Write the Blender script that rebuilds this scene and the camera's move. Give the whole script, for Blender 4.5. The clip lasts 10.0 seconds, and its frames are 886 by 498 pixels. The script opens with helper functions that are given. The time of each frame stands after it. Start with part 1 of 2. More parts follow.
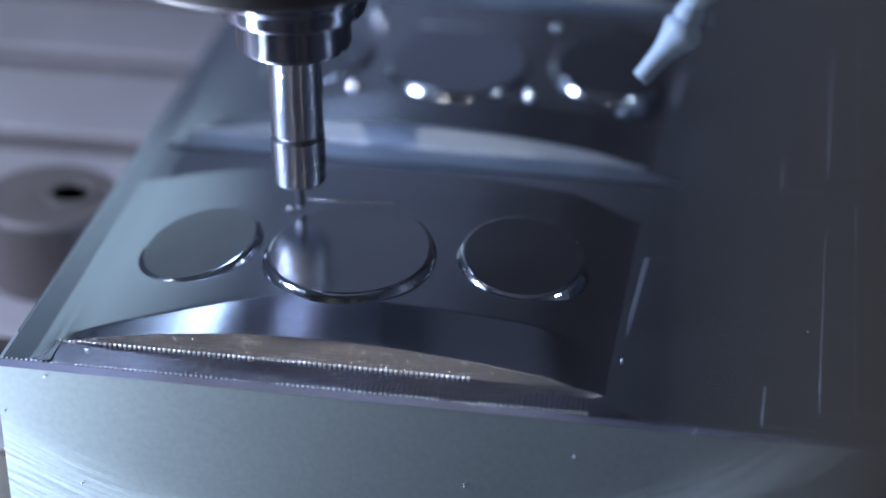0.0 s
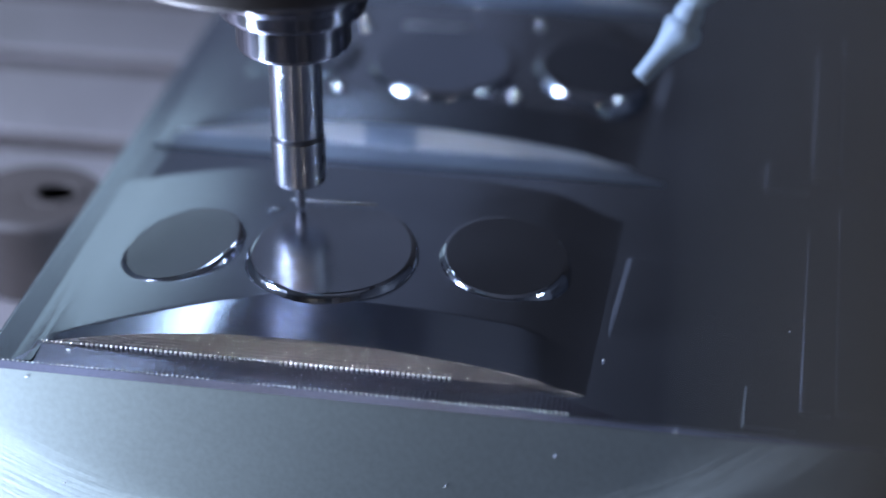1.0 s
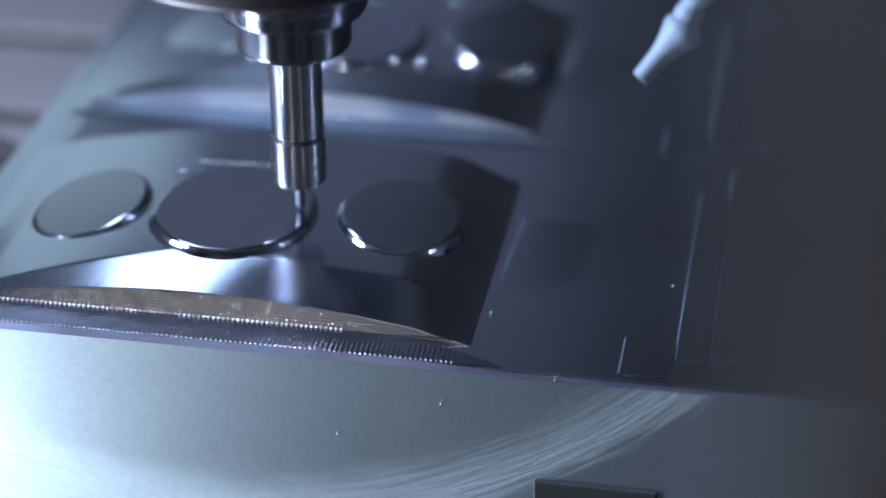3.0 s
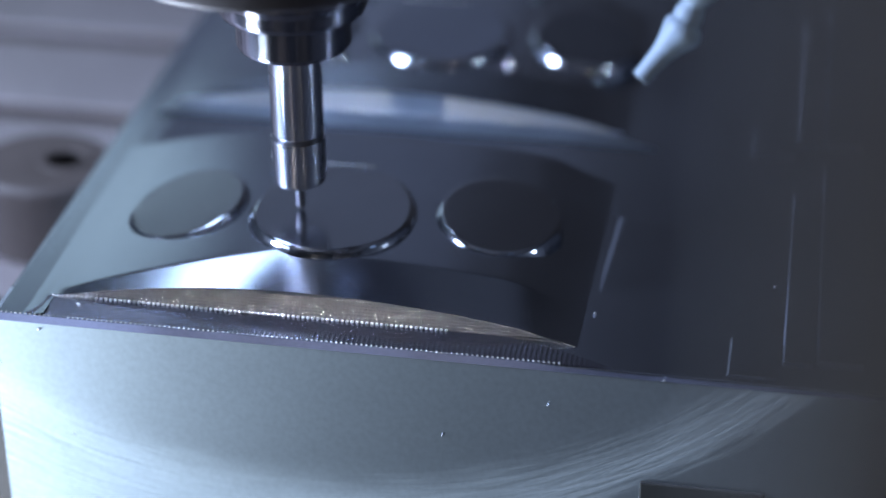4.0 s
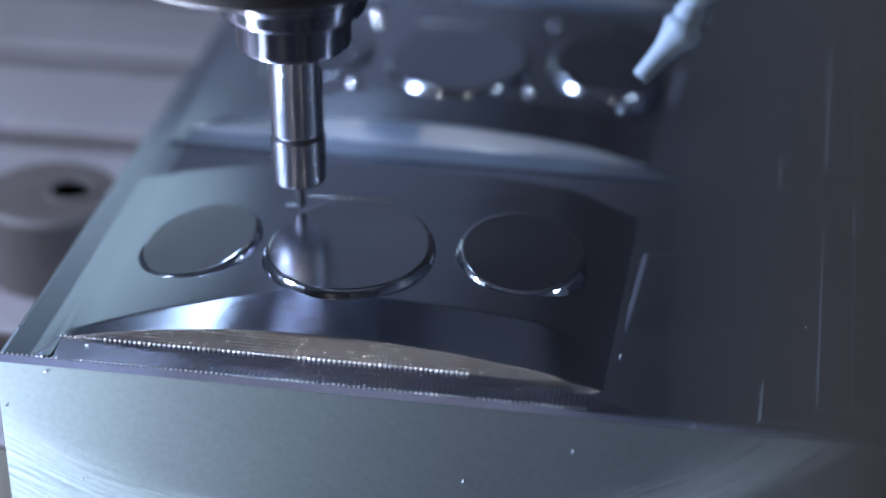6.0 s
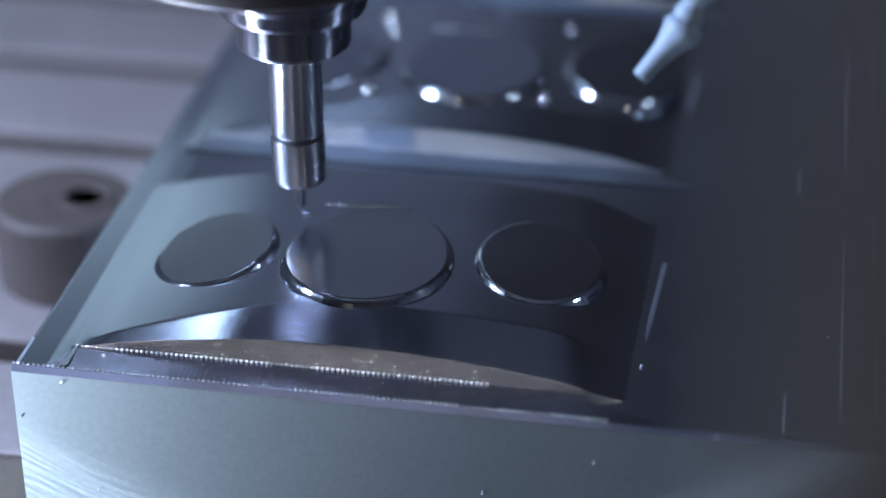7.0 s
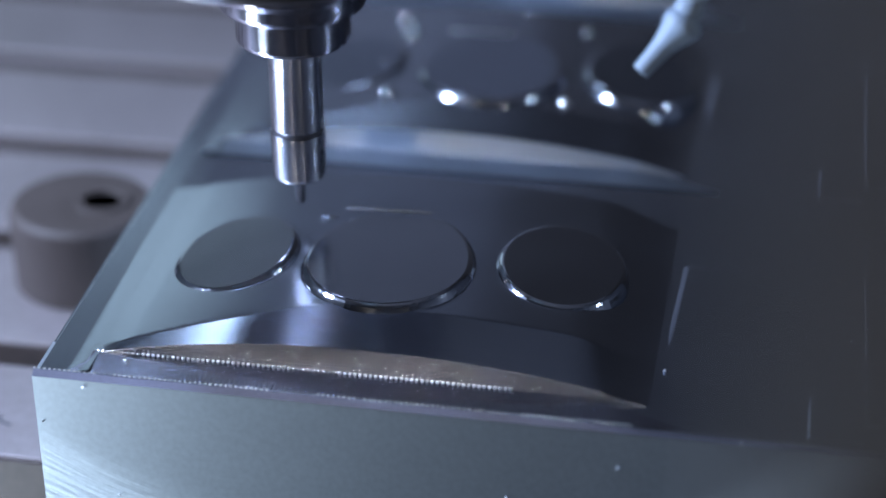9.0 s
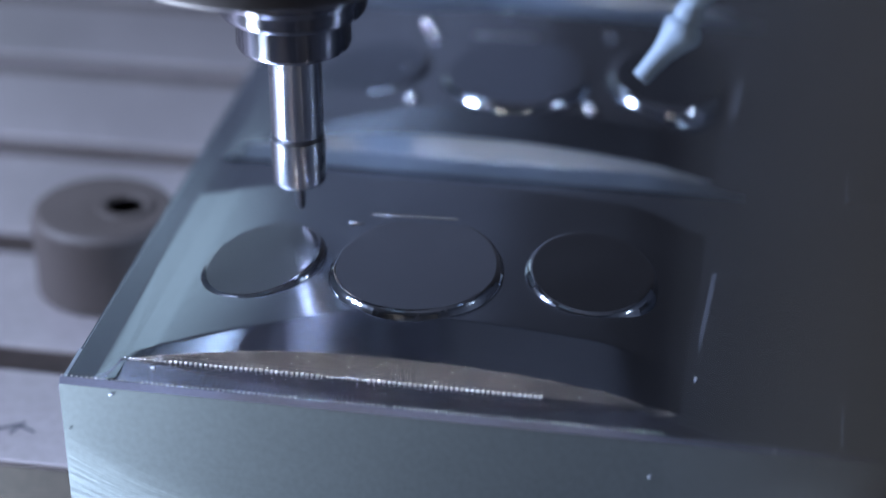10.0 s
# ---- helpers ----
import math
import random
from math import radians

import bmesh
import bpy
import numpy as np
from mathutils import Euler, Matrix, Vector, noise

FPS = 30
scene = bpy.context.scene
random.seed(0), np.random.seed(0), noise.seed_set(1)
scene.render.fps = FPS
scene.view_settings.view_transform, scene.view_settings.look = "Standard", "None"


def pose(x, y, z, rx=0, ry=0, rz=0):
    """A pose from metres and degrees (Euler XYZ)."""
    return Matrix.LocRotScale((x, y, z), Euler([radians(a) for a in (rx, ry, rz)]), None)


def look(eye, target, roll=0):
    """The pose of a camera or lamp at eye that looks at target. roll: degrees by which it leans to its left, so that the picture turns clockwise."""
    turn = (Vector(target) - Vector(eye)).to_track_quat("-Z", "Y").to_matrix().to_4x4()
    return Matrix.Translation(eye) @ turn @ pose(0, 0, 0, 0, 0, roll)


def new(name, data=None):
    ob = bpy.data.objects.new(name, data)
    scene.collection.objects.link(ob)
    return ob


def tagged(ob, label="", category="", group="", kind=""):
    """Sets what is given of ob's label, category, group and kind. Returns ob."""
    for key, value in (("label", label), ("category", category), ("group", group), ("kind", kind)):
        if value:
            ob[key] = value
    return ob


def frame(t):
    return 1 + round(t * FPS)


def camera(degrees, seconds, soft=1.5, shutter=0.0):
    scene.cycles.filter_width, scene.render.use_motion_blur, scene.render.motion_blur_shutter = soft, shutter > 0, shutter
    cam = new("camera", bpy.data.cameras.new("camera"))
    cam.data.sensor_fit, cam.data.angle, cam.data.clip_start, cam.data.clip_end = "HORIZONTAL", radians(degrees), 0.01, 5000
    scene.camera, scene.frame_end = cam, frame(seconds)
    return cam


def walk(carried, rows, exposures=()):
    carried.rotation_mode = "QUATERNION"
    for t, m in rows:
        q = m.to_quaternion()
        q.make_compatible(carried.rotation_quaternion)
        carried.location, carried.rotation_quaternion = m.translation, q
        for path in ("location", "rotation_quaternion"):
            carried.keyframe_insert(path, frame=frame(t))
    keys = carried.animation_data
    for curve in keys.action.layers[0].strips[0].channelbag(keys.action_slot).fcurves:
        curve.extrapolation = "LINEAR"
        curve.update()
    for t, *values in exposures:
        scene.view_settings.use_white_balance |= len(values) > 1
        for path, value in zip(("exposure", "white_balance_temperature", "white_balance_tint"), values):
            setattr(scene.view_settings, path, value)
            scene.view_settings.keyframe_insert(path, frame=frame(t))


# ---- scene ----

# ---------------------------------------------------------------- camera
cam = camera(23.31, 10.0, soft=1.6)
EYE = Vector((0.2006, -0.7648, 0.4299))
AIM = EYE + Vector((-0.15687, 0.85438, -0.49540))
walk(cam, [(0.0, look(EYE, AIM, -0.32)), (10.0, look(EYE, AIM, -0.32))])
cam.data.dof.use_dof = True
cam.data.dof.focus_distance = 0.846
cam.data.dof.aperture_fstop = 2.9

# how the machine table carries its load under the standing tool: seconds, x, y
TABLE_ROWS = [
    (0.0, 0.0000, 0.0000), (0.5, 0.0002, -0.0007), (1.0, -0.0070, -0.0013), (1.5, -0.0271, -0.0023),
    (2.0, -0.0488, -0.0030), (2.2, -0.0540, 0.0010), (2.75, -0.0600, 0.0190), (3.3, -0.0440, 0.0308),
    (3.5, -0.0357, 0.0315), (4.0, -0.0143, 0.0326), (4.5, 0.0053, 0.0322), (5.0, 0.0044, 0.0121),
    (5.2, 0.0004, 0.0062), (5.75, -0.0012, 0.0030), (6.3, 0.0008, 0.0035), (6.5, 0.0031, 0.0050), (7.0, 0.0078, -0.0028), (7.5, 0.0037, 0.0027), (8.0, 0.0057, -0.0019),
    (8.5, 0.0105, -0.0043), (9.0, 0.0170, -0.0047), (9.5, 0.0327, -0.0082), (10.0, 0.0290, -0.0080)]
# the tool lifts a little between cuts: seconds, z
TOOL_ROWS = [(0.0, 0.0), (4.0, 0.0), (6.5, 0.0004), (8.5, 0.0004), (8.8, 0.0014), (9.0, 0.0027), (9.4, 0.0022), (9.7, 0.0002), (10.0, 0.0)]

# ---------------------------------------------------------------- light
world = bpy.data.worlds.new("world")
scene.world = world
world.use_nodes = True
world.node_tree.nodes["Background"].inputs[0].default_value = (0.55, 0.62, 0.80, 1)
world.node_tree.nodes["Background"].inputs[1].default_value = 0.02
scene.view_settings.exposure = 0.05


def area(name, eye, target, sx, sy, watts, colour):
    d = bpy.data.lights.new(name, "AREA")
    d.shape, d.size, d.size_y, d.energy, d.color = "RECTANGLE", sx, sy, watts, colour
    ob = new(name, d)
    ob.matrix_world = look(eye, target)
    return ob


# unseen lamps: some inferred from highlights, others added to brighten chosen faces
LAMPS = (
    ("work_light_lamp", (-0.62, -0.19, 0.40), (0, 0, 0), 0.10, 0.15, 23.0, (0.52, 0.66, 1.0)),
    # placed by mirror angle to brighten the left slope of the pads
    ("rear_side_lamp", (-0.56, 0.92, 0.27), (0, 0.05, 0), 0.36, 0.34, 0.33, (0.58, 0.80, 0.97)),
    # added fill, aimed to reflect in the sloping front facet
    ("ceiling_fill", (-0.46, 0.75, 1.06), (-0.46, 0.70, 0), 0.32, 0.14, 1.9, (0.50, 0.68, 1.0)),
    # added fill for the rear scalloped face
    ("front_top_fill", (-0.20, -0.30, 1.06), (-0.10, -0.10, 0), 0.30, 0.16, 0.03, (0.46, 0.68, 1.0)),
    ("side_light_lamp", (0.72, -0.02, 0.36), (0, 0, 0), 0.03, 0.08, 0.4, (0.58, 0.76, 1.0)),
    ("front_lamp_a", (-0.20, -1.10, 0.45), (0, 0, -0.05), 0.05, 0.08, 1.2, (1.0, 0.92, 0.83)),
    ("front_lamp_b", (0.62, -0.98, 0.45), (0, 0, -0.05), 0.05, 0.08, 0.40, (1.0, 0.92, 0.83)),
    # added fill that brightens the front face of the block
    ("front_low_fill", (-0.42, -0.28, -0.36), (-0.04, -0.105, -0.10), 0.16, 0.16, 4.8, (0.64, 0.80, 0.98)),
)
for lamp in LAMPS:
    area(*lamp)


# ---------------------------------------------------------------- materials
def material(name, colour, rough, metal=0.0, grain=600.0, stain=12.0, vary=0.15, bump=0.05, stretch=(1, 1, 1), aniso=0.0):
    m = bpy.data.materials.new(name)
    m.use_nodes = True
    nt = m.node_tree
    b = nt.nodes["Principled BSDF"]
    tc = nt.nodes.new("ShaderNodeTexCoord")
    mp = nt.nodes.new("ShaderNodeMapping")
    mp.inputs["Scale"].default_value = stretch
    nt.links.new(tc.outputs["Object"], mp.inputs["Vector"])
    fine = nt.nodes.new("ShaderNodeTexNoise")
    fine.inputs["Scale"].default_value = grain
    fine.inputs["Detail"].default_value = 3
    nt.links.new(mp.outputs["Vector"], fine.inputs["Vector"])
    big = nt.nodes.new("ShaderNodeTexNoise")
    big.inputs["Scale"].default_value = stain
    big.inputs["Detail"].default_value = 4
    nt.links.new(tc.outputs["Object"], big.inputs["Vector"])
    mix = nt.nodes.new("ShaderNodeMath")
    mix.operation = "ADD"
    nt.links.new(fine.outputs["Fac"], mix.inputs[0])
    nt.links.new(big.outputs["Fac"], mix.inputs[1])
    ramp = nt.nodes.new("ShaderNodeMapRange")
    ramp.inputs["From Min"].default_value, ramp.inputs["From Max"].default_value = 0.6, 1.4
    ramp.inputs["To Min"].default_value, ramp.inputs["To Max"].default_value = 1 - vary, 1 + vary
    nt.links.new(mix.outputs[0], ramp.inputs["Value"])
    mul = nt.nodes.new("ShaderNodeVectorMath")
    mul.operation = "SCALE"
    mul.inputs[0].default_value = colour
    nt.links.new(ramp.outputs["Result"], mul.inputs["Scale"])
    nt.links.new(mul.outputs["Vector"], b.inputs["Base Color"])
    rr = nt.nodes.new("ShaderNodeMapRange")
    rr.inputs["From Min"].default_value, rr.inputs["From Max"].default_value = 0.3, 0.7
    rr.inputs["To Min"].default_value, rr.inputs["To Max"].default_value = rough * (1 - vary), rough * (1 + vary)
    nt.links.new(big.outputs["Fac"], rr.inputs["Value"])
    nt.links.new(rr.outputs["Result"], b.inputs["Roughness"])
    b.inputs["Metallic"].default_value = metal
    b.inputs["Anisotropic"].default_value = aniso
    if bump:
        bp = nt.nodes.new("ShaderNodeBump")
        bp.inputs["Strength"].default_value = bump
        bp.inputs["Distance"].default_value = 0.0003
        nt.links.new(fine.outputs["Fac"], bp.inputs["Height"])
        nt.links.new(bp.outputs["Normal"], b.inputs["Normal"])
    return m


M_PAD = material("milled_steel", (0.455, 0.49, 0.565), 0.20, 1.0, 900, 14, 0.08, 0.02, (4, 0.3, 1))
M_PAD_REAR = material("polished_pad_steel", (0.40, 0.44, 0.52), 0.16, 1.0, 900, 14, 0.08, 0.01, (4, 0.3, 1))
M_BOSS = material("satin_steel", (0.45, 0.465, 0.515), 0.20, 1.0, 700, 18, 0.10, 0.05, (0.3, 5, 1))
M_RIM = material("polished_steel", (0.54, 0.56, 0.62), 0.105, 1.0, 900, 40, 0.12, 0.02)
M_SCALLOP = material("scalloped_steel", (0.50, 0.515, 0.57), 0.18, 1.0, 900, 30, 0.10, 0.01)
M_LEDGE = material("grooved_steel", (0.38, 0.38, 0.44), 0.22, 1.0, 900, 30, 0.12, 0.02)
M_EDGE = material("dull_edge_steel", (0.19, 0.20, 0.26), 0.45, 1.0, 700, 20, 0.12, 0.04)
M_SATIN = material("brushed_steel", (0.41, 0.46, 0.53), 0.34, 1.0, 900, 20, 0.12, 0.03, (4, 0.3, 1))
M_GLINT_DOME = material("mirror_steel", (0.80, 0.82, 0.86), 0.08, 1.0, 900, 40, 0.05, 0.0)
# steel brighter than the rest, so that glints are in the colour
M_GLINT = material("glint_steel", (0.85, 0.84, 0.82), 0.28, 1.0, 900, 30, 0.10, 0.0)
M_FACE = material("ground_steel", (0.50, 0.55, 0.59), 0.42, 1.0, 420, 9, 0.10, 0.04, (1, 1, 1))


def swirl(m, cx, cz, r0, dx, dz, r1):
    """Mill swirls on the front face: a crescent of coarse arcs between two circles."""
    nt = m.node_tree
    b = nt.nodes["Principled BSDF"]
    tc = nt.nodes.new("ShaderNodeTexCoord")
    sep = nt.nodes.new("ShaderNodeSeparateXYZ")
    nt.links.new(tc.outputs["Object"], sep.inputs[0])

    def math_node(op, a, c):
        n = nt.nodes.new("ShaderNodeMath")
        n.operation = op
        for k, v in enumerate((a, c)):
            if isinstance(v, (int, float)):
                n.inputs[k].default_value = v
            else:
                nt.links.new(v, n.inputs[k])
        return n.outputs[0]

    def dist(px, pz):
        x = math_node("SUBTRACT", sep.outputs["X"], px)
        z = math_node("SUBTRACT", sep.outputs["Z"], pz)
        return math_node("SQRT", math_node("ADD", math_node("MULTIPLY", x, x), math_node("MULTIPLY", z, z)), 0.0), math_node("ARCTAN2", x, z)
    ra, an = dist(cx, cz)
    rb, _ = dist(dx, dz)
    # streaks that follow the arcs
    com = nt.nodes.new("ShaderNodeCombineXYZ")
    nt.links.new(math_node("MULTIPLY", ra, 420.0), com.inputs[0])
    nt.links.new(math_node("MULTIPLY", an, 9.0), com.inputs[1])
    st = nt.nodes.new("ShaderNodeTexNoise")
    st.inputs["Scale"].default_value, st.inputs["Detail"].default_value = 1.0, 4
    nt.links.new(com.outputs[0], st.inputs["Vector"])
    wob = math_node("MULTIPLY", math_node("SUBTRACT", st.outputs["Fac"], 0.5), 0.020)

    def ramp(v, lo, hi, a=0.0, c=1.0):
        n = nt.nodes.new("ShaderNodeMapRange")
        n.interpolation_type = "SMOOTHSTEP"
        n.inputs["From Min"].default_value, n.inputs["From Max"].default_value = lo, hi
        n.inputs["To Min"].default_value, n.inputs["To Max"].default_value = a, c
        nt.links.new(v, n.inputs["Value"])
        return n.outputs["Result"]
    inner = ramp(math_node("ADD", ra, wob), r0 - 0.020, r0 + 0.022)
    outer = ramp(math_node("ADD", rb, wob), r1 - 0.008, r1 + 0.008, 1.0, 0.0)
    mask = math_node("MULTIPLY", inner, outer)
    nt.links.new(ramp(mask, 0.0, 1.0, 0.42, 0.62), b.inputs["Roughness"])
    bp = nt.nodes.new("ShaderNodeBump")
    bp.inputs["Distance"].default_value = 0.0006
    nt.links.new(math_node("ADD", math_node("MULTIPLY", mask, 0.8), 0.04), bp.inputs["Strength"])
    nt.links.new(st.outputs["Fac"], bp.inputs["Height"])
    nt.links.new(bp.outputs["Normal"], b.inputs["Normal"])


swirl(M_FACE, 0.030, 0.172, 0.260, -0.1688, 0.4468, 0.6165)


def turned(m):
    """Fine turning marks round the z axis stretch the highlights along it."""
    nt = m.node_tree
    tg = nt.nodes.new("ShaderNodeTangent")
    tg.direction_type, tg.axis = "RADIAL", "Z"
    b = nt.nodes["Principled BSDF"]
    nt.links.new(tg.outputs[0], b.inputs["Tangent"])
    b.inputs["Anisotropic Rotation"].default_value = 0.25
    return m


M_HOLDER = turned(material("chromed_steel", (0.60, 0.60, 0.64), 0.27, 1.0, 500, 30, 0.06, 0.02, (0.3, 0.3, 8), 0.95))
M_NUT = turned(material("nickel_steel", (0.34, 0.33, 0.365), 0.22, 1.0, 500, 30, 0.08, 0.03, (0.3, 0.3, 8), 0.90))
M_SPINDLE = material("dark_spindle_steel", (0.15, 0.135, 0.14), 0.42, 1.0, 300, 20, 0.12, 0.03)
M_CUTTER = material("dark_carbide", (0.10, 0.10, 0.11), 0.35, 0.8, 900, 60, 0.2, 0.05)
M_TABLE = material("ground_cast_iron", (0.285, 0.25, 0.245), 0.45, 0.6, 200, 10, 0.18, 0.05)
# dark brown that also carries the shade of slot walls and table front
M_SLOT = material("shade_brown", (0.060, 0.046, 0.040), 0.5, 0.2, 200, 15, 0.3, 0.05)
M_CLAMP = material("black_oxide_steel", (0.042, 0.031, 0.026), 0.7, 0.1, 300, 25, 0.2, 0.05)
M_RECESS_SHADE = material("recess_shade", (0.03, 0.03, 0.03), 0.6, 0.2, 300, 25, 0.2, 0.05)
M_NOZZLE = material("pale_blue_plastic", (0.23, 0.285, 0.345), 0.55, 0.0, 300, 25, 0.06, 0.02)
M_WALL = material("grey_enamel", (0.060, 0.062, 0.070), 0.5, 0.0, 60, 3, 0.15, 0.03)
M_WALL_BOUNCE = material("pale_bounce_enamel", (0.30, 0.33, 0.35), 0.5, 0.0, 60, 3, 0.15, 0.03)
# added unseen panel that tints the reflections on the right
M_PANEL = material("brown_reflection_panel", (0.050, 0.043, 0.039), 0.55, 0.0, 60, 3, 0.15, 0.03)
M_ROOF = material("pale_grey_enamel", (0.200, 0.190, 0.195), 0.5, 0.0, 60, 3, 0.15, 0.03)
M_BACK = material("back_wall_grey", (0.140, 0.134, 0.140), 0.5, 0.0, 60, 3, 0.15, 0.03)
M_POST = material("brown_grey_paint", (0.056, 0.051, 0.048), 0.6, 0.0, 80, 6, 0.12, 0.03)
M_CHIP = material("bright_chip", (0.75, 0.76, 0.80), 0.35, 0.3, 900, 60, 0.1, 0.0)
M_INK = material("marker_ink", (0.03, 0.03, 0.04), 0.6, 0.0, 300, 60, 0.3, 0.0)


# ---------------------------------------------------------------- mesh helpers
def mesh_ob(name, bm, mat, smooth=True):
    me = bpy.data.meshes.new(name)
    bmesh.ops.recalc_face_normals(bm, faces=bm.faces[:])
    bm.to_mesh(me)
    bm.free()
    me.materials.append(mat)
    if smooth:
        me.shade_smooth()
        me.set_sharp_from_angle(angle=radians(35))
    return new(name, me)


def part(name, bm, mat, parent, label="", smooth=True):
    ob = mesh_ob(name, bm, mat, smooth)
    ob.parent = parent
    if label:
        tagged(ob, label)
    return ob


def thing(name, label, category, group="", kind=""):
    return tagged(new(name), label, category, group, kind)


def box(bm, x0, x1, y0, y1, z0, z1, bevel=0.0):
    r = bmesh.ops.create_cube(bm, size=1.0)
    for v in r["verts"]:
        v.co = Vector((x0 + (v.co.x + 0.5) * (x1 - x0), y0 + (v.co.y + 0.5) * (y1 - y0), z0 + (v.co.z + 0.5) * (z1 - z0)))
    if bevel:
        es = list({e for v in r["verts"] for e in v.link_edges})
        bmesh.ops.bevel(bm, geom=es, offset=bevel, segments=2, affect="EDGES", profile=0.5)
    return bm


def lathe(profile, n=64, m=None, cap=True):
    """A turned body from (radius, z) pairs, bottom to top; long runs get support rings near their ends."""
    full = [profile[0]]
    for p, q in zip(profile, profile[1:]):
        l = math.hypot(q[0] - p[0], q[1] - p[1])
        if l > 0.003:
            for k in (0.0004 / l, 1 - 0.0004 / l):
                full.append((p[0] + (q[0] - p[0]) * k, p[1] + (q[1] - p[1]) * k))
        full.append(q)
    profile = full
    bm = bmesh.new()
    rings = []
    for r, z in profile:
        if r < 1e-6:
            rings.append([bm.verts.new((0, 0, z))])
        else:
            rings.append([bm.verts.new((r * math.cos(2 * math.pi * k / n), r * math.sin(2 * math.pi * k / n), z)) for k in range(n)])
    for a, b in zip(rings, rings[1:]):
        for k in range(n):
            q = [a[k % len(a)], a[(k + 1) % len(a)], b[(k + 1) % len(b)], b[k % len(b)]]
            u = []
            for v in q:
                if v not in u:
                    u.append(v)
            if len(u) > 2:
                bm.faces.new(u)
    if cap:
        for r in (rings[0], rings[-1]):
            if len(r) > 2:
                bm.faces.new(r)
    if m is not None:
        bm.transform(m)
    return bm


def grid(fn, nu, nv):
    """A sheet of nu x nv cells; fn(u, v) gives the place for u, v from 0 to 1."""
    bm = bmesh.new()
    vs = [[bm.verts.new(fn(i / nu, j / nv)) for j in range(nv + 1)] for i in range(nu + 1)]
    for i in range(nu):
        for j in range(nv):
            bm.faces.new((vs[i][j], vs[i + 1][j], vs[i + 1][j + 1], vs[i][j + 1]))
    return bm


# ---------------------------------------------------------------- enclosure
# post position, fitted to the camera's view
POST = (0.2025, -0.6055)


def enclosure():
    # unseen enclosure; wall tones are chosen for what the steel reflects
    for name, b, mat, lab in (
            ("wall_back", (-1.0, 1.0, 0.95, 1.0, -0.8, 1.1), M_BACK, "unseen grey back wall, its tone set for reflections in the steel"),
            ("reflection_panel", (0.0, 0.94, 0.93, 0.946, -0.2, 1.05), M_PANEL, "unseen brownish grey panel, added for its reflection in the steel"),
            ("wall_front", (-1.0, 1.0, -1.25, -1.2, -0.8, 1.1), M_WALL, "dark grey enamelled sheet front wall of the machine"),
            ("wall_side_a", (-1.0, -0.95, -1.2, 0.95, -0.8, 1.1), M_WALL_BOUNCE, "unseen side wall, made pale to bounce light"),
            ("wall_side_b", (0.95, 1.0, -1.2, 0.95, -0.8, 1.1), M_WALL, "unseen side wall, kept dark for dark reflections"),
            ("ceiling", (-1.0, 1.0, -1.25, 1.0, 1.1, 1.15), M_ROOF, "unseen grey roof, made paler to lift dark reflections"),
            ("floor", (-1.0, 1.0, -1.25, 1.0, -0.85, -0.8), M_WALL, "unseen dark floor pan of the machine")):
        ob = mesh_ob(name, box(bmesh.new(), *b), mat, False)
        tagged(ob, lab, "ceiling" if name == "ceiling" else "floor" if name == "floor" else "wall", kind="structure")


def veil_post():
    """A post close before the lens, placed and toned to veil the view's right side."""
    p = thing("veil_post", "brown-grey post close to the lens, veiling one side of the view", "door post")
    bm = box(bmesh.new(), 0.0, 0.045, -0.006, 0.006, -0.80, 1.10, 0.0015)
    bm.transform(pose(POST[0], POST[1], 0, 0, 0, 10))
    part("post", bm, M_POST, p, "", False)
    bm = box(bmesh.new(), 0.010, 0.040, 0.0062, 0.012, -0.80, 1.10, 0.001)
    bm.transform(pose(POST[0], POST[1], 0, 0, 0, 10))
    part("back_strip", bm, M_SLOT, p, "dark strip on the far side of the post", False)
    return p


def lamp_housing(eye, target, sx, sy, wall):
    """A made-up housing and arm behind an unseen lamp."""
    w = thing("lamp_housing", "made-up black lamp housing on an arm, out of view", "work light", "machine lights")
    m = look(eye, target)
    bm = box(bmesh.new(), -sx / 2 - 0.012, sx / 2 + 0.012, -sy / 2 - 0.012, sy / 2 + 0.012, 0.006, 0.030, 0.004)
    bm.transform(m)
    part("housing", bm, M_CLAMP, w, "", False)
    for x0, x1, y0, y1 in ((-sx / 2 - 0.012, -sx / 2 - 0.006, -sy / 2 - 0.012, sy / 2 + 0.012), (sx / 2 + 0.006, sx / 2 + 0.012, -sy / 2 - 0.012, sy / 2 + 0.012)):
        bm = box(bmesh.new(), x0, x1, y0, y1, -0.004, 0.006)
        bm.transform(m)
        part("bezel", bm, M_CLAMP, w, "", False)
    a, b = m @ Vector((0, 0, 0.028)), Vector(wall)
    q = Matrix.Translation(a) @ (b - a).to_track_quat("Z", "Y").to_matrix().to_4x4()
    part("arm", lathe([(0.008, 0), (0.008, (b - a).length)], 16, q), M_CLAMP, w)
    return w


# ---------------------------------------------------------------- table
TZ = -0.092


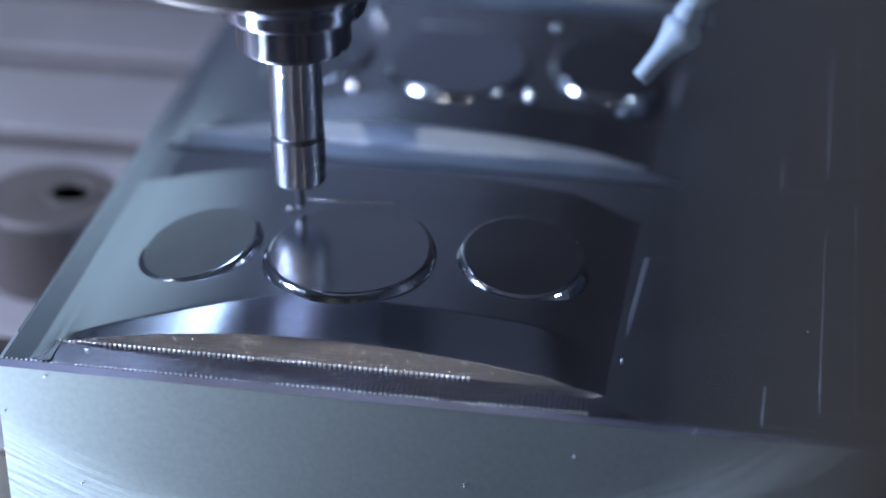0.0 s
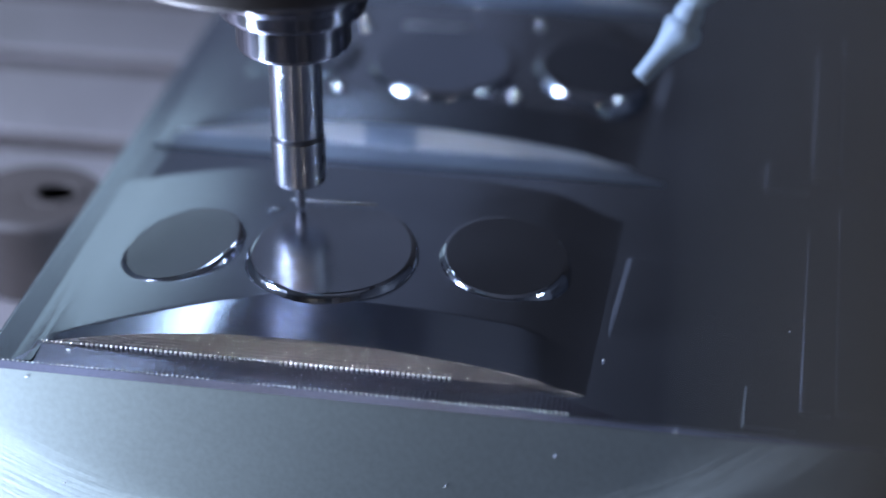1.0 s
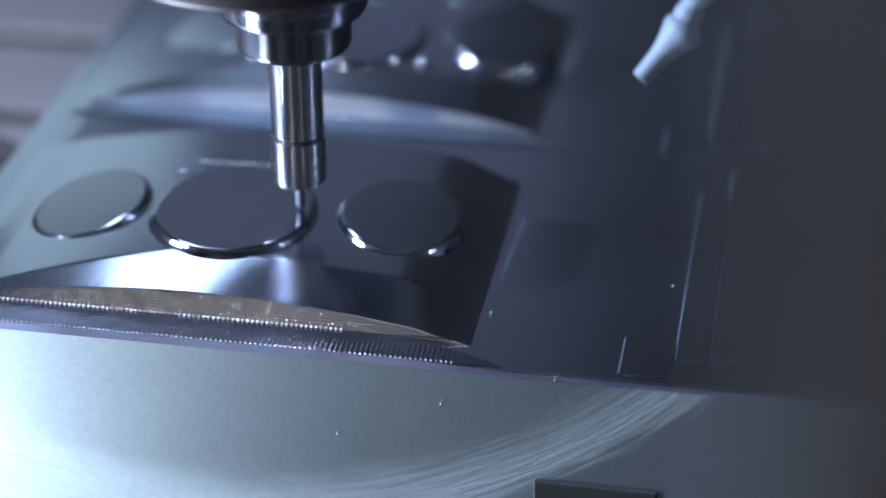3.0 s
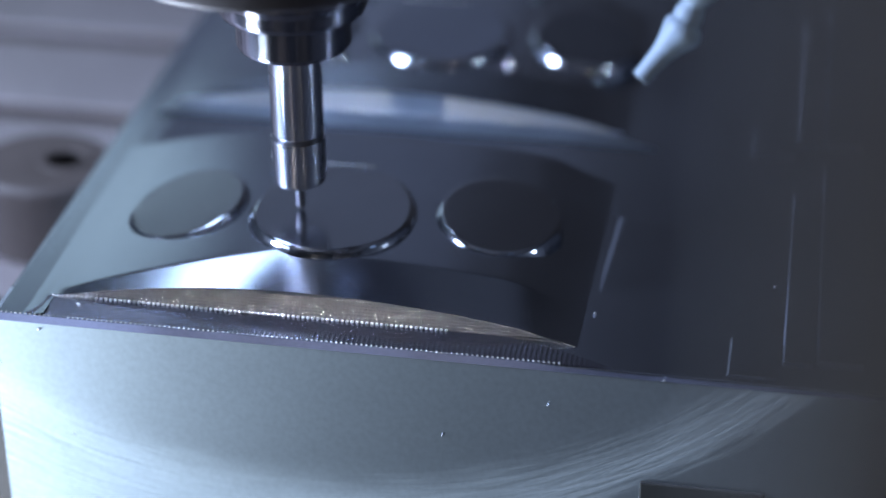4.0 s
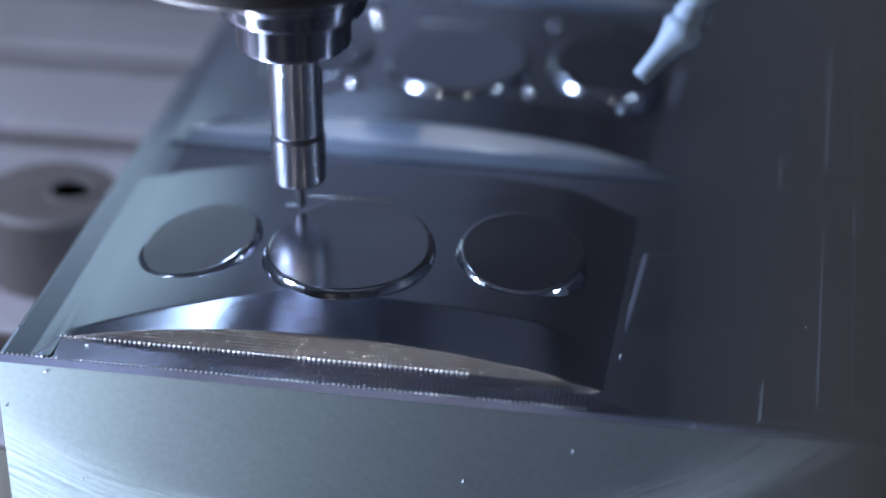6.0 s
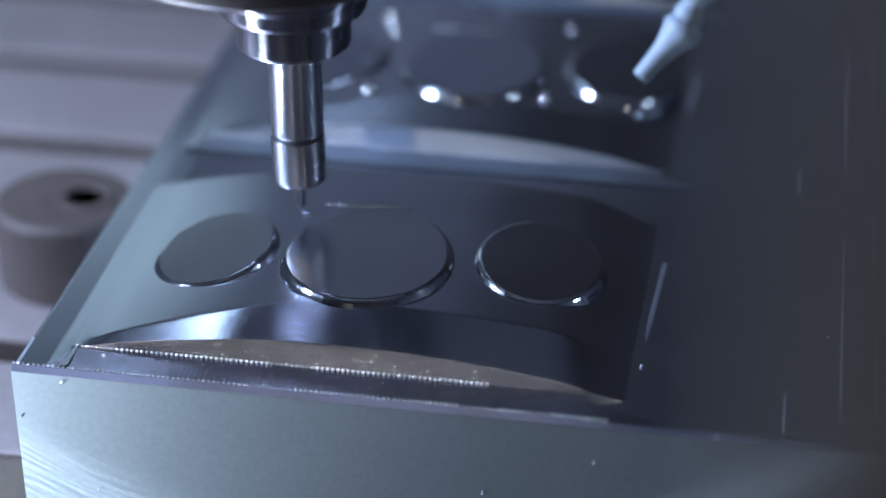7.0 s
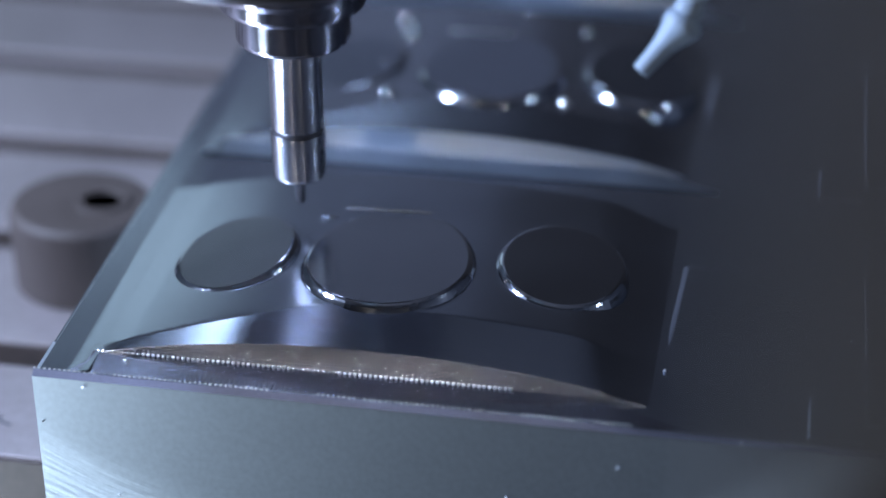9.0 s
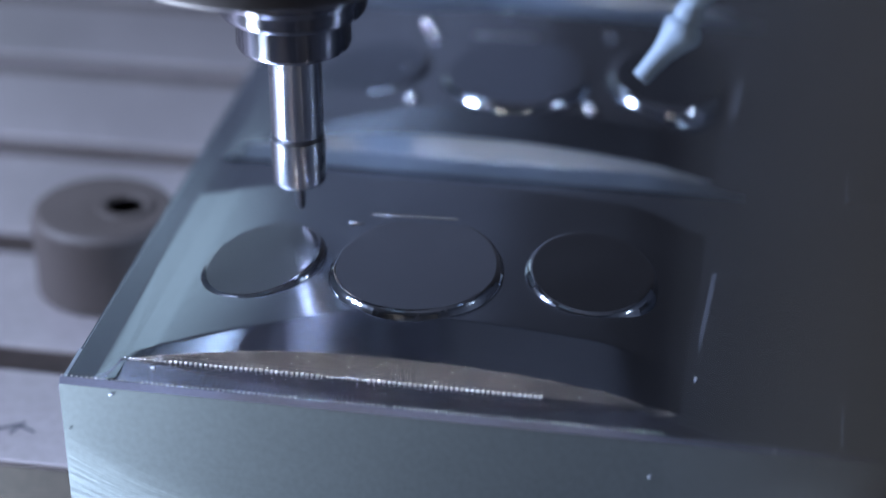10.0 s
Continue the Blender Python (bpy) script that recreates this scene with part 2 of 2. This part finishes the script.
def machine_table():
    t = thing("machine_table", "grey cast iron machine table with long dark slots", "machine table")
    slots = [0.0136 + 0.1010 * k for k in range(-0, 7)]
    edges = [-0.0636] + [v for s in slots for v in (s - 0.0095, s + 0.0095)] + [0.70]
    for k in range(0, len(edges), 2):
        part("land", box(bmesh.new(), -0.62, 0.62, edges[k], edges[k + 1], TZ - 0.022, TZ, 0.0012), M_TABLE, t, "", False)
    # thin dark strips paint shade on the slot walls that face the camera
    for k in range(2, len(edges), 2):
        part("slot_side_shade", box(bmesh.new(), -0.62, 0.62, edges[k] - 0.0008, edges[k] - 0.0001, TZ - 0.022, TZ - 0.0015), M_SLOT, t, "thin dark strip, shade painted on a slot wall", False)
    for s in slots:
        part("slot_floor", box(bmesh.new(), -0.62, 0.62, s - 0.020, s + 0.020, TZ - 0.040, TZ - 0.034), M_SLOT, t, "dark brown bottom of a slot")
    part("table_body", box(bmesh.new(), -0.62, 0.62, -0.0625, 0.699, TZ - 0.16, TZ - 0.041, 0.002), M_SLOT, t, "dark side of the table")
    # dark strip that paints shade over the front faces of the lands
    part("table_edge_shade", box(bmesh.new(), -0.62, 0.62, -0.0665, -0.0638, TZ - 0.16, TZ - 0.0006, 0.0006), M_SLOT, t, "dark strip over the table front, shade put into its colour", False)
    # two unreadable pen marks
    for dx, w, a in ((-0.150, 0.004, 30), (-0.142, 0.003, -25), (-0.146, 0.003, 70)):
        bm = box(bmesh.new(), -0.005, 0.005, -w / 5, w / 5, 0, 0.0002)
        bm.transform(pose(dx, -0.040, TZ + 0.0001, 0, 0, a))
        part("pen_mark", bm, M_INK, t, "dark pen stroke")
    return t


def clamp():
    c = thing("clamp", "black round clamp with a socket hole on the slotted table", "clamp")
    m = pose(-0.1445, 0.084, TZ) @ Matrix.Diagonal((1.24, 1.18, 1.06, 1))
    shift = Matrix.Translation((0.0085, 0.001, 0))
    bm = lathe([(0.0265, 0.0), (0.0275, 0.0015), (0.0275, 0.036), (0.0262, 0.0385), (0.0245, 0.0395), (0.0075, 0.0395), (0.0068, 0.0388), (0.0068, 0.012), (0, 0.012)], 48)
    for v in bm.verts:
        if v.co.xy.length < 0.012:
            v.co = shift @ v.co
    bm.transform(m)
    part("clamp_body", bm, M_CLAMP, c)
    part("clamp_ring", lathe([(0.0072, 0.0394), (0.0078, 0.0408), (0.0108, 0.0408), (0.0112, 0.0394)], 32, m @ shift), M_CLAMP, c, "worn raised ring round the hole")
    return c


# ---------------------------------------------------------------- mould block
ZL = -0.018          # level of the flat ledge
PADH = 0.010         # rise of the arched pad
XC, XW, XR = 0.024, 0.100, 0.114
PITCH = 0.187
FILLET = 0.23         # mean slope of the crescent fillet


def ease(t):
    t = min(1.0, max(0.0, t))
    return t * t * (3 - 2 * t)


def arch(x):
    return ZL + PADH * max(0.0, 1 - ((x - XC) / (XW if x < XC else XR)) ** 2)


def crease(x):
    """Where the sloping front facet ends."""
    return -0.084 + 0.022 * min(1.0, max(0.0, (x + 0.068) / 0.078))


def padz(x, y):
    rise = 0.20 * max(0.0, min(y, crease(x)) - front_y(x))
    side = min(1.0, max(0.0, (x - XC + XW) / 0.010)) * ease((XC + XR - x) / 0.034)
    # the pad runs out into the shoulder
    return arch(x) + rise * side - 0.0015 * ease((x - 0.110) / 0.028)


def front_y(x, lean=0.30):
    return -0.0895 + lean * (arch(x) - ZL)


def pad_top(parent, dy, lean):
    def fn(u, v):
        x = XC - XW + (XW + XR) * u
        y = front_y(x, lean) + (0.048 - front_y(x, lean)) * v
        return (x, y + dy, padz(x, y))
    part("pad_top", grid(fn, 140, 110), M_PAD, parent, "arched satin-milled steel surface")

    def back(u, v):
        x = XC - XW + (XW + XR) * u
        top = padz(x, 0.048)
        return (x, 0.048 + 0.008 * v + dy, top + (ZL - 0.004 - top) * v)
    part("pad_back", grid(back, 60, 6), M_PAD, parent)


def pad_front(parent, dy, lean):
    """The steep scalloped face under the arch, dimpled by the ball cutter in staggered rows."""
    step, rise = 0.0019, 0.00125
    cols, rows = 8 * int((XW + XR) / step), 66

    def fn(u, v):
        i, j = round(u * cols), round(v * rows)
        x = XC - XW + i * step / 8
        foot, top = ZL - 0.0018, padz(x, front_y(x, lean))
        z = min(foot + j * rise / 6, top)
        y = -0.0895 + (front_y(x, lean) + 0.0895) * (z - foot) / (top - foot)
        # each dimple is a shallow ball cap, set off by half a step from row to row
        a = (i / 8 + 0.5 * (j // 6 % 2)) % 1.0 - 0.5
        b = (j % 6) / 6 - 0.5
        d = 1 - 2.2 * (a * a + b * b)
        return (x, y + dy + (0.00020 if dy == 0 else 0.00008) * d * min(1.0, (top - z) / 0.0006), z)
    bm = grid(fn, cols, rows)
    bmesh.ops.dissolve_degenerate(bm, dist=1e-6, edges=bm.edges[:])
    part("scalloped_face", bm, M_SCALLOP if dy == 0 else M_SATIN, parent, "steep face with rows of cutter dimples")


def crescent(y):
    """Inner border of the crescent fillet along the side margin."""
    k = min(1.0, max(0.0, (y + 0.1025) / 0.009)) ** 0.5
    return -0.0853 + 0.0070 * k * (1 - min(1.0, max(0.0, (y + 0.075) / 0.065)) ** 1.3)


def ledge(parent, dy, x1=0.154):
    step = 0.002
    x0 = -0.0972
    n = int((x1 - x0) / step)
    x1 = x0 + n * step

    def fn(u, v):
        x = x0 + (x1 - x0) * u
        s = abs(math.sin(math.pi * (x - x0) / step))
        out = min(1.0, max(0.0, (x - 0.115) / 0.045))
        y = -0.1035 + 0.0145 * v * (1 - 0.96 * min(1.0, max(0.0, (x - 0.105) / 0.049)) ** 1.5)
        groove = 0.00012 * s * min(1.0, max(0.0, (0.150 - x) / 0.03)) * min(1.0, max(0.0, (x + 0.060) / 0.05))
        z = ZL - 0.0010 * (1 - v) - 0.0014 * v * out - 0.0004 * (1 - v) * out - groove
        return (max(x, crescent(y)), y + dy, z)
    part("scalloped_ledge", grid(fn, n * 8, 8), M_LEDGE if dy == 0 else M_SATIN, parent, "flat ledge with fine cutter grooves")
    if dy > PITCH * 1.5:
        return
    # cusps left along both edges, in brighter steel to read as glints
    rows = (("scalloped_edge", -0.0892, ZL + 0.0003, -0.076, 0.088), ("scalloped_edge", -0.1034, ZL - 0.0009, x0, 0.134))
    for name, y, z, xa, xb in rows[:2 if dy == 0 else 1]:
        verts, faces = [], []
        k = 0
        x = xa
        while x < xb:
            r = 0.00040 if dy > 0 or y < -0.1 else 0.00062
            b = len(verts)
            for a in range(8):
                t = 2 * math.pi * a / 8
                verts.append((x + r * math.cos(t), y + dy + r * math.sin(t), z))
            for a in range(8):
                t = 2 * math.pi * a / 8
                verts.append((x + 0.7 * r * math.cos(t), y + dy + 0.7 * r * math.sin(t), z + 0.7 * r))
            verts.append((x, y + dy, z + r))
            for a in range(8):
                c = (a + 1) % 8
                faces.append((b + a, b + c, b + 8 + c, b + 8 + a))
                faces.append((b + 8 + a, b + 8 + c, b + 16))
            x += step
        me = bpy.data.meshes.new(name)
        me.from_pydata(verts, [], faces)
        me.materials.append(M_GLINT)
        me.shade_smooth()
        ob = new(name, me)
        ob.parent = parent
        tagged(ob, "row of small cutter cusps, their glints put into brighter steel", kind="stuff")


def boss(parent, cx, cy, outline, ztop, tx, ty, dy, label=""):
    """A raised disc: outline(angle) gives x, y about the centre; tx, ty tilt its top."""
    bm = bmesh.new()
    n = 150 if dy == 0 else 96
    wave = [random.uniform(-0.00005, 0.00005) if dy == 0 else 0.0 for k in range(n)]

    def top(x, y):
        return ztop + tx * x + ty * y
    rings = []
    for shrink, drop in ((-0.0011, None), (-0.0008, 0.0038), (-0.0003, 0.0026), (0.0004, 0.0015), (0.0011, 0.0007), (0.0018, 0.0002), (0.0026, 0.0)):
        ring = []
        for k in range(n):
            x, y = outline(2 * math.pi * k / n)
            l = math.hypot(x, y)
            cut = shrink + wave[k] * (shrink < 0.0015)
            x, y = x * (l - cut) / l, y * (l - cut) / l
            z = ZL - 0.004 if drop is None else top(x, y) - drop
            ring.append(bm.verts.new((cx + x, cy + y + dy, z)))
        rings.append(ring)
    for a, b in zip(rings, rings[1:]):
        for k in range(n):
            bm.faces.new((a[k], a[(k + 1) % n], b[(k + 1) % n], b[k]))
    wall = part("boss_wall", bm, M_RIM, parent, "bright polished rim wall of a raised disc", dy > 0)
    bm = bmesh.new()
    rings = []
    for s in (1.0, 0.97, 0.8, 0.6, 0.4, 0.2):
        ring = []
        for k in range(n):
            x, y = outline(2 * math.pi * k / n)
            l = math.hypot(x, y)
            x, y = x * (l - 0.0026) / l * s, y * (l - 0.0026) / l * s
            ring.append(bm.verts.new((cx + x, cy + y + dy, top(x, y))))
        rings.append(ring)
    for a, b in zip(rings, rings[1:]):
        for k in range(n):
            bm.faces.new((a[k], a[(k + 1) % n], b[(k + 1) % n], b[k]))
    bm.faces.new(rings[-1])
    part("boss_top", bm, M_BOSS if dy == 0 else M_PAD_REAR, wall, label or "satin steel top of a raised disc")


def oval(rx, ry):
    return lambda a: (rx * math.cos(a), ry * math.sin(a))


def dee(a):
    x, y = 0.0345 * math.cos(a), 0.0348 * math.sin(a)
    if y > 0:
        y = min(y * 1.26, 0.0395)
    return x, y


def cavity(parent, dy):
    lean = 0.30 if dy == 0 else 0.35
    pad_top(parent, dy, lean)
    pad_front(parent, dy, lean)
    ledge(parent, dy)
    # the discs of the rear cavity sit a little further along
    r = 1 if dy else 0
    boss(parent, -0.038 + 0.006 * r, -0.023, oval(0.0255 + 0.003 * r, 0.029), -0.0070, 0.20, 0.06, dy)
    boss(parent, 0.0272 + 0.012 * r, -0.031, dee, -0.0005, 0.0, 0.0, dy, "satin steel top of the flat-backed disc")
    boss(parent, 0.096 + 0.0135 * r, -0.0155, oval(0.0262 + 0.001 * r, 0.031), -0.0042, -0.11, 0.05, dy)
    for x0, x1, y in ((-0.009, -0.001, 0.0078), (0.057, 0.064, 0.0098)):
        part("nib", box(bmesh.new(), x0, x1, y - 0.0010 + dy, y + 0.0010 + dy, -0.014, -0.0042, 0.0005), M_RIM, parent, "small leftover steel tab beside the disc")
    # thin bright bead along the middle disc's flat back, added for its edge glint
    part("edge_glint", lathe([(0, 0), (0.0004, 0.001), (0.00055, 0.004), (0.00055, 0.034), (0.0003, 0.037), (0, 0.038)], 10, pose(0.0005 + 0.012 * r, 0.0086 + dy, 0.0, 0, 90, 2)), M_GLINT, parent, "thin bright bead standing in for the glint of the flat edge")
    # a crescent-shaped fillet between the side margin and the pad
    def fillet(u, v):
        y = -0.1030 + 0.152 * v
        w = crescent(y) + 0.0857
        return (-0.0857 + w * u, y + dy, ZL - 0.0022 + FILLET * w * u ** 1.3)
    part("side_fillet", grid(fillet, 14, 60), M_PAD, parent, "pale crescent-shaped fillet")

    def flank(u, v):
        y = -0.1030 + 0.152 * v
        w = crescent(y) + 0.0857
        z = ZL - 0.0022 + FILLET * w
        return (crescent(y) + (-0.0757 - crescent(y)) * u, y + dy, z + (ZL + 0.0001 - z) * u)
    part("pad_flank", grid(flank, 8, 60), M_PAD, parent)
    # side shoulder: shallow terraces, each step edge slanted to catch lamp light
    for x0, x1, y0, y1, z in ((0.1975, 0.2165, -0.1000, -0.073, 0.0004), (0.2180, 0.2290, -0.0880, 0.050, 0.0008), (0.2310, 0.2480, -0.0860, 0.075, 0.0013)):
        part("terrace", box(bmesh.new(), x0, x1, y0 + dy, y1 + dy, ZL - 0.006, ZL - 0.0013 + z, 0.0001), M_PAD, parent, "shallow milled step", False)
        step = grid(lambda u, v: (x0 - 0.0013 + 0.0014 * u, y0 + (y1 - y0) * v + dy, ZL - 0.0019 + (z + 0.0006) * u), 3, 12)
        part("step_edge", step, M_PAD, parent, "step edge slanted to catch the lamp as a bright line")

    # low plate with slanting edges
    def plate(u, v):
        x, y = 0.1395 + 0.0475 * u + 0.003 * v, -0.059 + 0.078 * v
        e = min(1.0, u * 0.0475 / 0.0022) * ease(v * 0.078 / 0.040) * min(1.0, (1 - v) * 0.078 / 0.0030) * ease((1 - u) * 0.0475 / 0.045)
        return (x, y + dy, ZL - 0.0018 + 0.0009 * e)
    part("raised_plate", grid(plate, 60, 90), M_PAD, parent, "low raised rectangular plate")


def mould_block():
    b = thing("mould_block", "bright milled steel mould block with arched pads and raised discs", "mould")
    part("front_plate", box(bmesh.new(), -0.0980, 0.40, -0.1053, -0.0805, -0.160, ZL - 0.0034), M_FACE, b, "ground steel front plate with swirling mill marks", False)
    bm = box(bmesh.new(), -0.0978, 0.40, -0.0803, 0.46, TZ, ZL - 0.0034, 0.0010)
    part("block_body", bm, M_FACE, b, "ground steel body of the block", False)
    part("top_face", box(bmesh.new(), -0.0758, 0.399, -0.1040, 0.459, ZL - 0.006, ZL - 0.0016, 0.0004), M_PAD, b, "milled top face of the block", False)
    part("side_margin", grid(lambda u, v: (-0.0976 + 0.0126 * u, -0.1038 + 0.5628 * v, ZL - 0.0035 + 0.0013 * u), 4, 30), M_PAD, b, "dull sloping margin along the side")
    for y0, y1 in ((0.0488, 0.0842), (0.2358, 0.4590)):
        part("side_land", grid(lambda u, v: (-0.0851 + 0.0096 * u, y0 + (y1 - y0) * v, ZL - 0.0023 + 0.0008 * u), 4, 8), M_PAD, b, "flat strip between two pads")
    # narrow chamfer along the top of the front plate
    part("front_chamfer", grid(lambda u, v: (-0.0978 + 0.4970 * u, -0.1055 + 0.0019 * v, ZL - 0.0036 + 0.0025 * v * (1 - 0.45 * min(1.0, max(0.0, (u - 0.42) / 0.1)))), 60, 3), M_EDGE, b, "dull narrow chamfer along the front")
    for k in range(2):
        cavity(b, PITCH * k)
    # small mirror domes on the rear pad, added in place of fillet highlights
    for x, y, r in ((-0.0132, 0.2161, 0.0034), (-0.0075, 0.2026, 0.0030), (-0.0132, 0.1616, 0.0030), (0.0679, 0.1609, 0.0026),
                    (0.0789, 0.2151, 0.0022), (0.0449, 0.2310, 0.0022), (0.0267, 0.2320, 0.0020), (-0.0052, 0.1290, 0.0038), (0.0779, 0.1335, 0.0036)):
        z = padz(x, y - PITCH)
        part("glint_dome", lathe([(r * 1.05, -0.002), (r, 0.0), (r * 0.9, r * 0.45), (r * 0.62, r * 0.8), (r * 0.3, r * 0.96), (0, r)], 24, pose(x, y, z)), M_GLINT_DOME, b, "small mirror dome standing in for a highlight")
    pad_front(b, PITCH * 2, 0.35)
    ledge(b, PITCH * 2)
    # dark box low on the front face; its colour stands for a pocket's shade
    part("pocket_shade", box(bmesh.new(), 0.166, 0.215, -0.1065, -0.100, -0.11, -0.0690, 0.0008), M_RECESS_SHADE, b, "dark box low on the front face, in place of a shaded pocket", False)
    return b


def metal_chip(x, y, z, size, turn):
    """A crumb of bright swarf stuck to the coolant film."""
    bm = bmesh.new()
    bmesh.ops.create_icosphere(bm, subdivisions=1, radius=size)
    for v in bm.verts:
        v.co = Vector((v.co.x * 1.5, v.co.y * 0.7, v.co.z * 0.8)) * (0.75 + 0.5 * random.random())
    bm.transform(pose(x, y, z, turn * 2, turn, turn * 3))
    return tagged(mesh_ob("metal_chip", bm, M_CHIP, False), "tiny bright steel chip stuck to the block face", "metal chip", "swarf on the block")


# ---------------------------------------------------------------- spindle and tool
def tool_spindle():
    s = thing("tool_spindle", "bright steel tool holder with a slim cutter in a dark spindle", "machine spindle")
    part("cutter", lathe([(0, 0.0), (0.0009, 0.0002), (0.0017, 0.0011), (0.0020, 0.0022), (0.0020, 0.008), (0.0022, 0.009), (0.0022, 0.020)], 24), M_CUTTER, s, "slim dark ball-nosed cutter")
    part("holder_nose", lathe([(0.0022, 0.0136), (0.0090, 0.0136), (0.0104, 0.0141), (0.0110, 0.0153), (0.0113, 0.0335), (0.0111, 0.0343)], 64), M_HOLDER, s, "bright turned steel nose")
    part("groove", lathe([(0.0106, 0.0338), (0.0104, 0.0345), (0.0104, 0.0358), (0.0107, 0.0365)], 64), M_CUTTER, s, "dark turned groove")
    part("shank", lathe([(0.0104, 0.0362), (0.0108, 0.0368), (0.0108, 0.078)], 64), M_HOLDER, s, "bright chromed cylindrical shank")
    part("collar_nut", lathe([(0.0110, 0.0752), (0.0212, 0.0752), (0.0226, 0.0760), (0.0232, 0.0774), (0.0232, 0.0902), (0.0224, 0.0912)], 64), M_NUT, s, "wide bright clamping nut")
    part("collar_cone", lathe([(0.0215, 0.0906), (0.0272, 0.0906), (0.0292, 0.0916), (0.0300, 0.0934), (0.0304, 0.0985), (0.0320, 0.1010), (0.0320, 0.1180)], 64), M_NUT, s, "bright stepped collar")
    part("spindle_nose", lathe([(0.0300, 0.1165), (0.0650, 0.1165), (0.0675, 0.1172), (0.0685, 0.1190), (0.0685, 0.30)], 96, pose(-0.008, 0, 0)), M_SPINDLE, s, "dark steel spindle nose")
    return s


def coolant_nozzle():
    c = thing("coolant_nozzle", "pale blue plastic jointed coolant nozzle beside the spindle", "nozzle")
    tip, base = Vector((0.1431, -0.0515, 0.0950)), Vector((0.1567, -0.0434, 0.1110))
    ax = (base - tip).normalized()
    m = Matrix.Translation(tip) @ ax.to_track_quat("Z", "Y").to_matrix().to_4x4()
    l = (base - tip).length
    part("nozzle_tip", lathe([(0.0022, 0.002), (0.0027, 0.0), (0.0033, 0.0004), (0.0037, l * 0.30), (0.0043, l * 0.55), (0.0058, l * 0.78), (0.0074, l * 0.95), (0.0078, l * 1.03), (0.0070, l * 1.14), (0.0044, l * 1.24)], 40, m), M_NOZZLE, c)
    q = Matrix.Translation(base) @ Vector((0.35, 0.1, 1)).normalized().to_track_quat("Z", "Y").to_matrix().to_4x4()
    for k in range(4):
        seg = lathe([(0.0042, 0.0), (0.0053, 0.0018), (0.0056, 0.0035), (0.0053, 0.0053), (0.0044, 0.0075), (0.0053, 0.0097), (0.0068, 0.0128), (0.0070, 0.0145), (0.0060, 0.0163)], 40, q @ Matrix.Translation((0, 0, 0.0035 + 0.0145 * k)))
        part("hose_joint", seg, M_NOZZLE, c)
    part("bracket", box(bmesh.new(), 0.050, 0.186, -0.046, -0.028, 0.168, 0.176, 0.0015), M_SPINDLE, c, "dark steel bracket of the hose")
    return c


enclosure()
# housings added behind the lamps, all out of view
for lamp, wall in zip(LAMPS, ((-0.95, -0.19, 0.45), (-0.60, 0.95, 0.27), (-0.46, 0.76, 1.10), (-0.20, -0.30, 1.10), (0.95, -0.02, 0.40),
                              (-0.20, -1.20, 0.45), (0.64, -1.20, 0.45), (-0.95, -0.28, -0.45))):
    lamp_housing(*lamp[1:5], wall)
veil_post()
table = machine_table()
block = mould_block()
holdfast = clamp()
FACE_Y = -0.1057
chips = [metal_chip(x, FACE_Y, z, r, 17 * k) for k, (x, z, r) in enumerate((
    (-0.0774, -0.0245, 0.0006), (0.1735, -0.0209, 0.0006), (0.1290, -0.0374, 0.0005), (-0.0670, -0.0739, 0.0005),
    (0.0872, -0.0561, 0.0005), (-0.0955, -0.0420, 0.0005)))]
chips += [metal_chip(x, y, z, r, 23 * k) for k, (x, y, z, r) in enumerate((
    (-0.064, -0.094, ZL + 0.0002, 0.0006), (0.142, -0.064, ZL - 0.0010, 0.0008), (0.212, -0.030, ZL - 0.0014, 0.0004), (0.030, -0.082, ZL + 0.0102, 0.0005)))]
spindle = tool_spindle()
nozzle = coolant_nozzle()


def motions():
    for ob in (table, block, holdfast, *chips):
        walk(ob, [(t, pose(x, y, 0)) for t, x, y in TABLE_ROWS])
    for ob in (spindle, nozzle):
        walk(ob, [(t, pose(0, 0, z)) for t, z in TOOL_ROWS])


motions()
